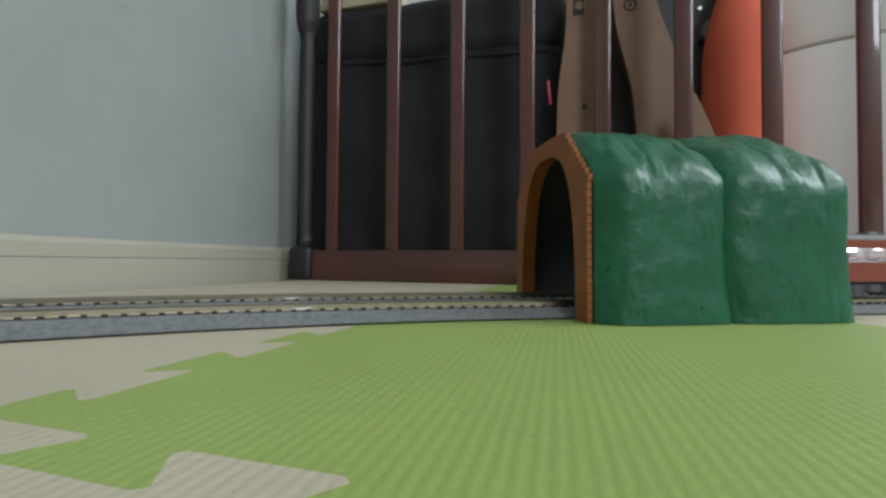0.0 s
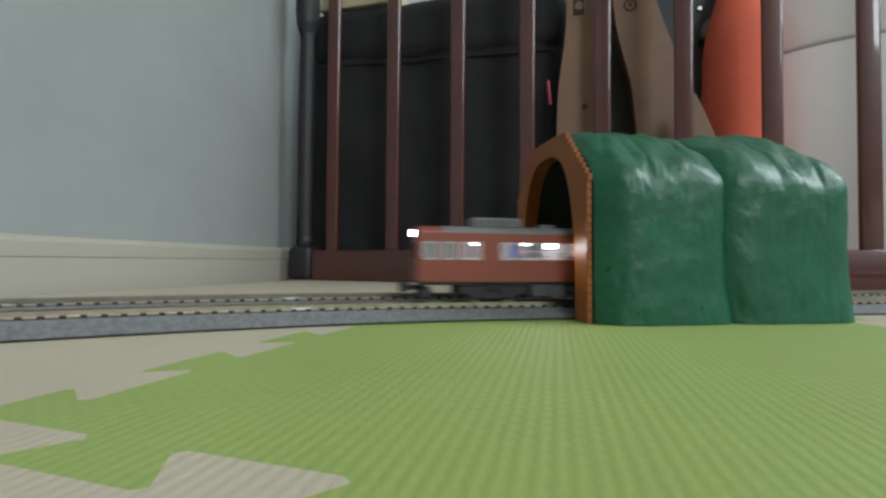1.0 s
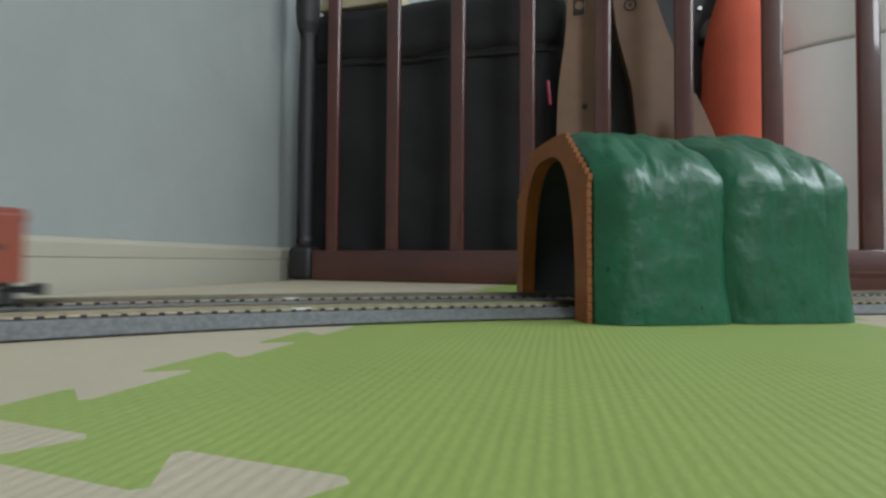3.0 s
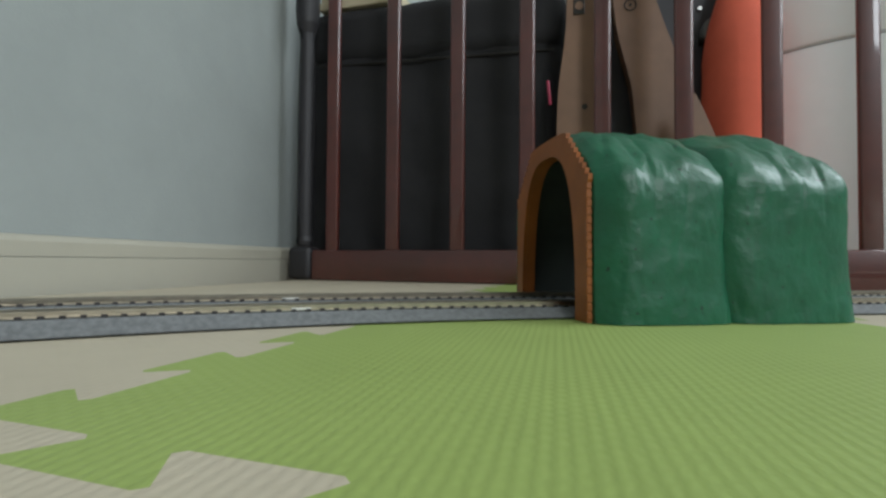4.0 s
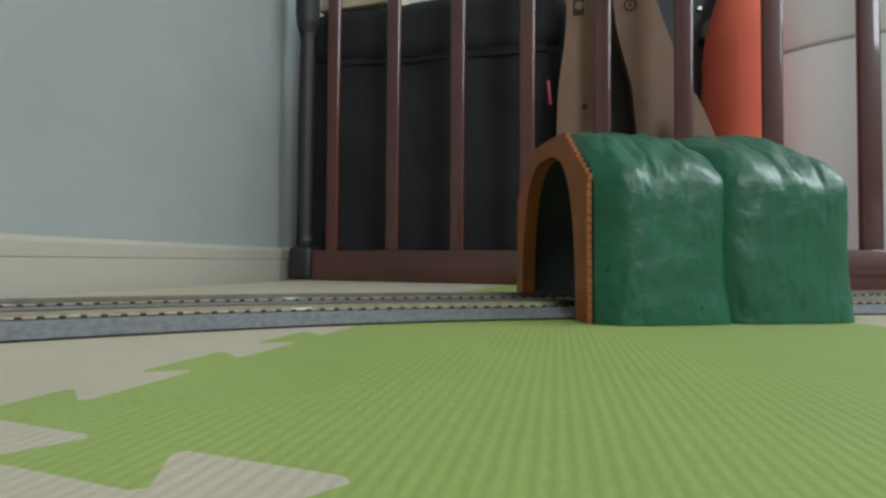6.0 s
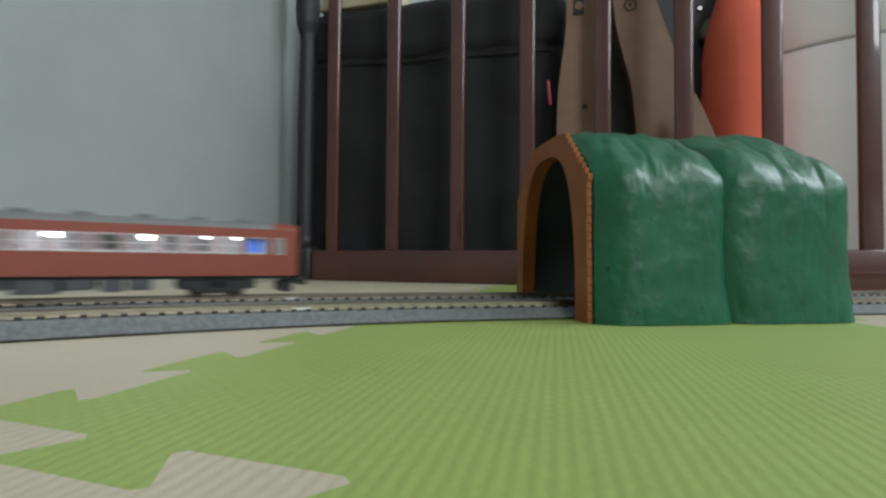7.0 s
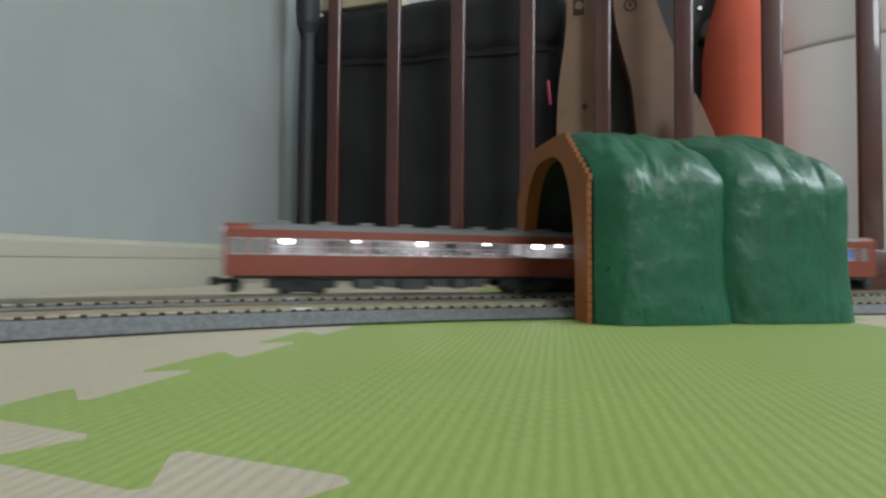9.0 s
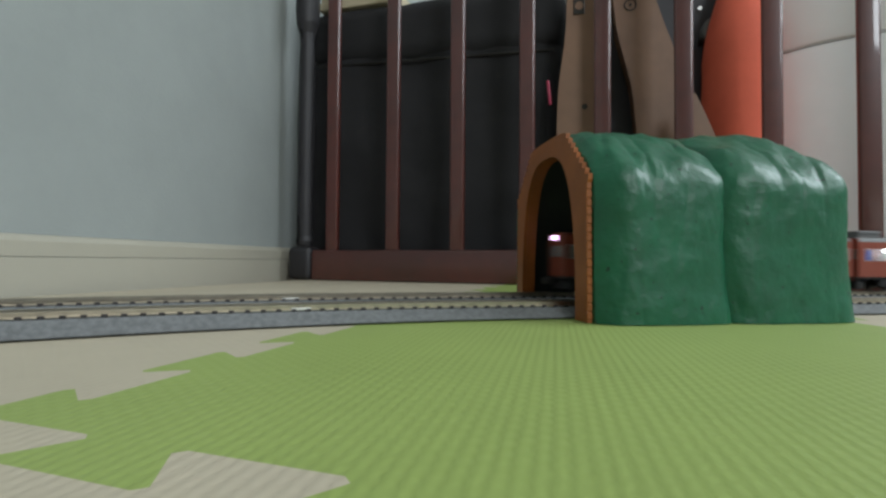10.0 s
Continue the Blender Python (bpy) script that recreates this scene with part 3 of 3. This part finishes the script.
def rail_car(cab_left, cab_right, kind, label):
    car = thing("railcar", None, label, "model train car", "cars of the model trains")
    L = CAR / 2
    z0, z1 = FLOOR_Z, EAVE
    wz0, wz1 = 0.0170, 0.0238
    plan = LAYOUT[kind]
    lit = [(a / 1000 - L, b / 1000 - L) for a, b in plan["lit"]]
    dim = [(a / 1000 - L, b / 1000 - L) for a, b in plan["dim"]]
    wins = sorted(lit + dim)
    for side in (-1, 1):
        bm = bmesh.new()
        y0, y1 = sorted((side * HALF, side * (HALF - 0.0007)))
        box(-L, L, y0, y1, z0, wz0, bm=bm)
        box(-L, L, y0, y1, wz1, z1, bm=bm)
        xs = [-L] + [v for w in wins for v in w] + [L]
        for a, b in zip(xs[::2], xs[1::2]):
            if b - a > 0.0002:
                box(a, b, y0, y1, wz0, wz1, bm=bm)
        wall = part("side_wall", bm, RED, car, "vermilion painted side wall")
        for a, b in wins:
            f = bmesh.new()
            yo = side * (HALF + 0.00008)
            ya, yb = sorted((yo, side * (HALF - 0.0005)))
            for q in ((a, a + 0.0004, wz0, wz1), (b - 0.0004, b, wz0, wz1), (a, b, wz0, wz0 + 0.0004), (a, b, wz1 - 0.0004, wz1), (a, b, 0.0203, 0.0206))[:5 if b - a > 0.009 else 4]:
                box(q[0], q[1], ya, yb, q[2], q[3], bm=f)
            part("window_frame", f, STEEL, wall, "thin silver window frame")
            if (a, b) in lit:
                pane = part("pane", box(a + 0.0004, b - 0.0004, *sorted((side * (HALF - 0.00035), side * (HALF - 0.00045))), wz0 + 0.0004, wz1 - 0.0004), GLASS, wall, "thin clear pane")
                pane.visible_shadow = False
            if (a, b) in dim:
                part("cab_side_window", box(a + 0.0004, b - 0.0004, *sorted((side * (HALF - 0.0003), side * (HALF - 0.0006))), wz0 + 0.0004, wz1 - 0.0004), WINDOW, wall, "grey unlit cab window")
        if kind == "single":
            for i in range(3):
                x = L - 0.0082 + i * 0.0013
                part("side_mark", box(x, x + 0.0009, *sorted((side * HALF, side * (HALF + 0.00006))), 0.0176, 0.0192), BOGIE, wall, "small dark printed bars")
    for end, cab in ((-1, cab_left), (1, cab_right)):
        bm = bmesh.new()
        xa, xb = sorted((end * L, end * (L - 0.0008)))
        h = HALF - 0.0002
        box(xa, xb, -h, h, z0, 0.0180, bm=bm)
        box(xa, xb, -h, h, 0.0236, TOPZ - 0.0004, bm=bm)
        for a, b in ((-h, -h + 0.0008), (-0.0034, -0.0026), (0.0026, 0.0034), (h - 0.0008, h)):
            box(xa, xb, a, b, 0.0180, 0.0236, bm=bm)
        front = part("end_wall", bm, RED, car, "vermilion cab end")
        for a, b in ((-h + 0.0008, -0.0034), (-0.0026, 0.0026), (0.0034, h - 0.0008)):
            xm = end * (L - 0.0004)
            part("cab_window", box(xm - 0.0001, xm + 0.0001, a, b, 0.0181, 0.0235), WINDOW, front, "grey cab window")
        for y in (-0.0016, 0.0016):
            xo = end * L
            part("lamp_housing", rod((xo - end * 0.0004, y, 0.0275), (xo + end * 0.0010, y, 0.0275), 0.0014, 16), RED, front)
            part("headlight", rod((xo + end * 0.0009, y, 0.0275), (xo + end * 0.00112, y, 0.0275), 0.0012, 16), cab if cab else ROOF, front, "lit headlamp" if cab else "")
        cp = bmesh.new()
        x1 = end * (L + 0.0045)
        box(*sorted((end * (L - 0.003), x1)), -0.0012, 0.0012, 0.0048, 0.0068, 0.0003, bm=cp)
        box(*sorted((x1 - end * 0.002, x1 + end * 0.0018)), -0.0024, 0.0024, 0.0040, 0.0076, 0.0005, bm=cp)
        part("coupler", cp, BOGIE, car, "black knuckle coupler")
        part("snow_plough", box(*sorted((end * (L - 0.0055), end * (L - 0.0012))), -0.0080, 0.0080, 0.0014, 0.0062, 0.0008), BOGIE, car)
    # roof
    prof = [(-HALF, z1), (-HALF + 0.0002, z1 + 0.0008), (-HALF + 0.0016, TOPZ - 0.0004), (-0.004, TOPZ + 0.0004), (0, TOPZ + 0.0005)]
    prof += [(-y, z) for y, z in prof[:-1][::-1]]
    ra, rb = -L + (0.0100 if kind != "leading" else 0.0009), L - (0.0100 if kind != "trailing" else 0.0009)
    roof = part("roof", slab(prof, ra, rb, "x"), ROOF, car, "grey painted roof")
    for xa, xb in ((-L + 0.0009, ra - 0.0001), (rb + 0.0001, L - 0.0009)):
        if xb - xa > 0.002:
            part("cab_roof", slab([(y * 0.997, z - 0.0001) for y, z in prof], xa, xb, "x"), RED, car, "vermilion roof end over the cab")
    for c in plan["vents"]:
        x = -L + c / 1000
        part("roof_vent", box(x - 0.0032, x + 0.0032, -0.0032, 0.0032, TOPZ, TOPZ + 0.0018, 0.0005, 2), ROOF, roof, "small grey roof vent")
    if plan["cooler"]:
        a, b = (-L + v / 1000 for v in plan["cooler"])
        unit = part("cooling_unit", box(a, b, -0.0058, 0.0058, TOPZ, TOPZ + 0.0040, 0.0007, 2), ROOF, roof, "grey roof cooling unit")
        for i in range(6):
            x = a + (b - a) * (i + 0.7) / 7
            part("slat", box(x - 0.0007, x + 0.0007, -0.0060, 0.0060, TOPZ + 0.0012, TOPZ + 0.0032), UNDER, unit)
    # cabin inside
    part("cabin_floor", box(-L + 0.001, L - 0.001, -HALF + 0.0008, HALF - 0.0008, z0 + 0.0005, z0 + 0.0015), UNDER, car)
    if kind != "leading":
        part("partition", box(-L + 0.0135, -L + 0.0142, -HALF + 0.0008, HALF - 0.0008, z0 + 0.0015, z1), CABIN, car)
    if kind != "trailing":
        part("partition", box(L - 0.0142, L - 0.0135, -HALF + 0.0008, HALF - 0.0008, z0 + 0.0015, z1), CABIN, car)
    x, pick = -L + (0.0142 if kind != "leading" else 0.0012), random.Random(11 + len(kind))
    last = L - (0.0142 if kind != "trailing" else 0.0012)
    while x < last - 0.002:
        w = min(pick.uniform(0.003, 0.0085), last - x)
        part("inner_panel", box(x, x + w - 0.0001, 0.0006, 0.0012, z0 + 0.0015, z1 - 0.0005), pick.choice((CABIN, CABIN, PALE_PINK, PALE_GREY, DARK_PANEL)), car, "inner wall panel")
        x += w
    for sx in (0.31, 0.62):
        part("cross_wall", box(-L + CAR * sx, -L + CAR * sx + 0.0006, -0.0080, 0.0005, z0 + 0.0015, z1 - 0.0005), PALE_PINK, car)
    part("light_bar", box(-L + 0.0145, L - 0.0145, -0.0028, 0.0004, z1 - 0.0012, z1 - 0.0004), STRIP, car, "glowing white light strip")
    rnd = random.Random(len(kind))
    part("inner_sill", box(-L + 0.0145, L - 0.0145, -0.0090, -0.0076, 0.0166, 0.0178), CABIN, car, "pale sill under the windows")
    # most small spots stand for chip reflections on the ceiling, made to glow
    for c in plan["chips_glints"]:
        x, w = -L + c / 1000, 0.0019 if c in plan["big"] else 0.0009
        d = 0.0013 if c in plan["big"] else 0.0003
        part("chip_glint", box(x - w, x + w, -0.0088, -0.0070, 0.0232 - d, 0.0236, 0.0002), LED_GLINT, car, "bright white glowing spot, light chip and ceiling glint alike")
    for a, b in plan["blue"]:
        part("blue_panel", box(-L + a / 1000, -L + b / 1000, -0.0082, -0.0076, z0 + 0.0015, 0.0232), SEAT_BLUE, car, "blue inner panel")
    for i in range(9):
        x = -L + 0.0430 + i * 0.0104 + rnd.uniform(-0.0004, 0.0004)
        part("seat", box(x, x + 0.0020, -0.0084, -0.0006, z0 + 0.0015, 0.0192 + rnd.uniform(-0.0006, 0.0008), 0.0004), SEAT, car, "grey-mauve seat back")
    # underframe
    part("chassis", box(-L + 0.002, L - 0.002, -0.0072, 0.0072, z0 - 0.0014, z0 + 0.0004), UNDER, car)
    boxes = ((-0.030, -0.021, 0.0026), (-0.0195, -0.012, 0.0034), (-0.0105, 0.002, 0.0022), (0.0035, 0.0125, 0.0034), (0.0142, 0.021, 0.0026), (0.0222, 0.030, 0.0031))
    if kind == "single":
        boxes = ((-0.037, -0.029, 0.0022), (-0.0285, -0.021, 0.0014)) + boxes[1:] + ((0.0306, 0.0365, 0.0018),)
    for side in (-1, 1):
        for a, b, low in boxes:
            ya, yb = sorted((side * 0.0052, side * 0.0090))
            part("equipment_box", box(a, b, ya, yb, low, z0 - 0.0012, 0.0004), UNDER, car)
    for bx in (-0.0525, 0.0525):
        frame_ = bmesh.new()
        for side in (-1, 1):
            ya, yb = sorted((side * 0.0060, side * 0.0078))
            box(bx - 0.0142, bx + 0.0142, ya, yb, 0.0030, 0.0068, 0.0005, bm=frame_)
            box(bx - 0.0042, bx + 0.0042, ya, yb + 0.0001, 0.0012, 0.0072, 0.0005, bm=frame_)
            for w in (-0.0070, 0.0070):
                box(bx + w - 0.0030, bx + w + 0.0030, ya - 0.0002, yb + 0.0002, 0.0011, 0.0056, 0.0008, bm=frame_)
        box(bx - 0.003, bx + 0.003, -0.0061, 0.0061, 0.0040, 0.0070, bm=frame_)
        bg = part("bogie", frame_, BOGIE, car, "black two-axle bogie")
        for w in (-0.0070, 0.0070):
            wh = bmesh.new()
            for side in (-1, 1):
                rod((0, side * 0.0043, 0), (0, side * 0.0053, 0), 0.0028, 20, bm=wh)
                rod((0, side * 0.0040, 0), (0, side * 0.0043, 0), 0.0033, 20, bm=wh)
            rod((0, -0.0043, 0), (0, 0.0043, 0), 0.0008, 8, bm=wh)
            ws = part("wheelset", wh, WHEEL, bg, "metal wheels on an axle", True)
            ws.matrix_basis = pose(bx + w, 0, 0.0028)
            WHEELS.append((ws, car, bx + w))
    return car


WHEELS = []
PALE_PINK = mat("panel_pink", (0.36, 0.32, 0.33), 0.6, vary=0.05, scale=80)
DARK_PANEL = mat("panel_dark", (0.13, 0.13, 0.135), 0.6, vary=0.08, scale=80)
PALE_GREY = mat("panel_grey", (0.30, 0.31, 0.32), 0.6, vary=0.05, scale=80)
SEAT = mat("seat_mauve", (0.32, 0.24, 0.27), 0.7, vary=0.1, scale=100)
WINDOW = mat("cab_glass", (0.25, 0.25, 0.25), 0.15, vary=0.05, scale=100)
car_one = rail_car(HEADLAMP, None, "single", "red single model railcar with lit windows and headlamps")
car_two = rail_car(None, TAILLAMP, "leading", "leading red car of a lit two-car model train")
car_three = rail_car(TAILLAMP, None, "trailing", "trailing red car of a lit two-car model train")


def on_track(s_mid, off, lift):
    """Where a car stands whose middle is at s: on its two bogies."""
    a, _ = track(s_mid - 0.0525, off)
    b, _ = track(s_mid + 0.0525, off)
    m = (a + b) / 2
    d = b - a
    za, zb = rise(s_mid - 0.0525), rise(s_mid + 0.0525)
    pitch = math.degrees(math.atan2(zb - za, 0.105))
    return pose(m.x, m.y, RAIL_TOP + lift + (za + zb) / 2, 0, -pitch, math.degrees(math.atan2(d.y, d.x)))


def outer(d):
    """The place on the line for a length d along the outer track."""
    if d >= 0:
        return d
    edge_ = S1 * (R1 + SPACING) / R1
    return d * R1 / (R1 + SPACING) if d > edge_ else S1 + (d - edge_) * R2 / (R2 + SPACING)


def s_one(t):
    return -0.0720 + CAR / 2 - 0.1456 * (t - 1.0)


def s_two(t, back=0.0):
    return outer(-0.0923 - CAR / 2 - back + 0.1546 * (t - 7.2))


def motions():
    cars = ((car_one, s_one, 0.0, 0.0), (car_two, s_two, SPACING, LIFT), (car_three, lambda t: s_two(t, CAR + 0.004), SPACING, LIFT))
    for car, at, off, lift in cars:
        walk(car, [(i / 10, on_track(at(i / 10), off, lift)) for i in range(101)])
    for wheelset, car, x in WHEELS:
        rate = -0.1456 if car is car_one else 0.1546
        walk(wheelset, [(i / 30, pose(x, 0, 0.0028) @ Matrix.Rotation(rate * i / 30 / 0.0033, 4, "Y")) for i in range(301)])


motions()
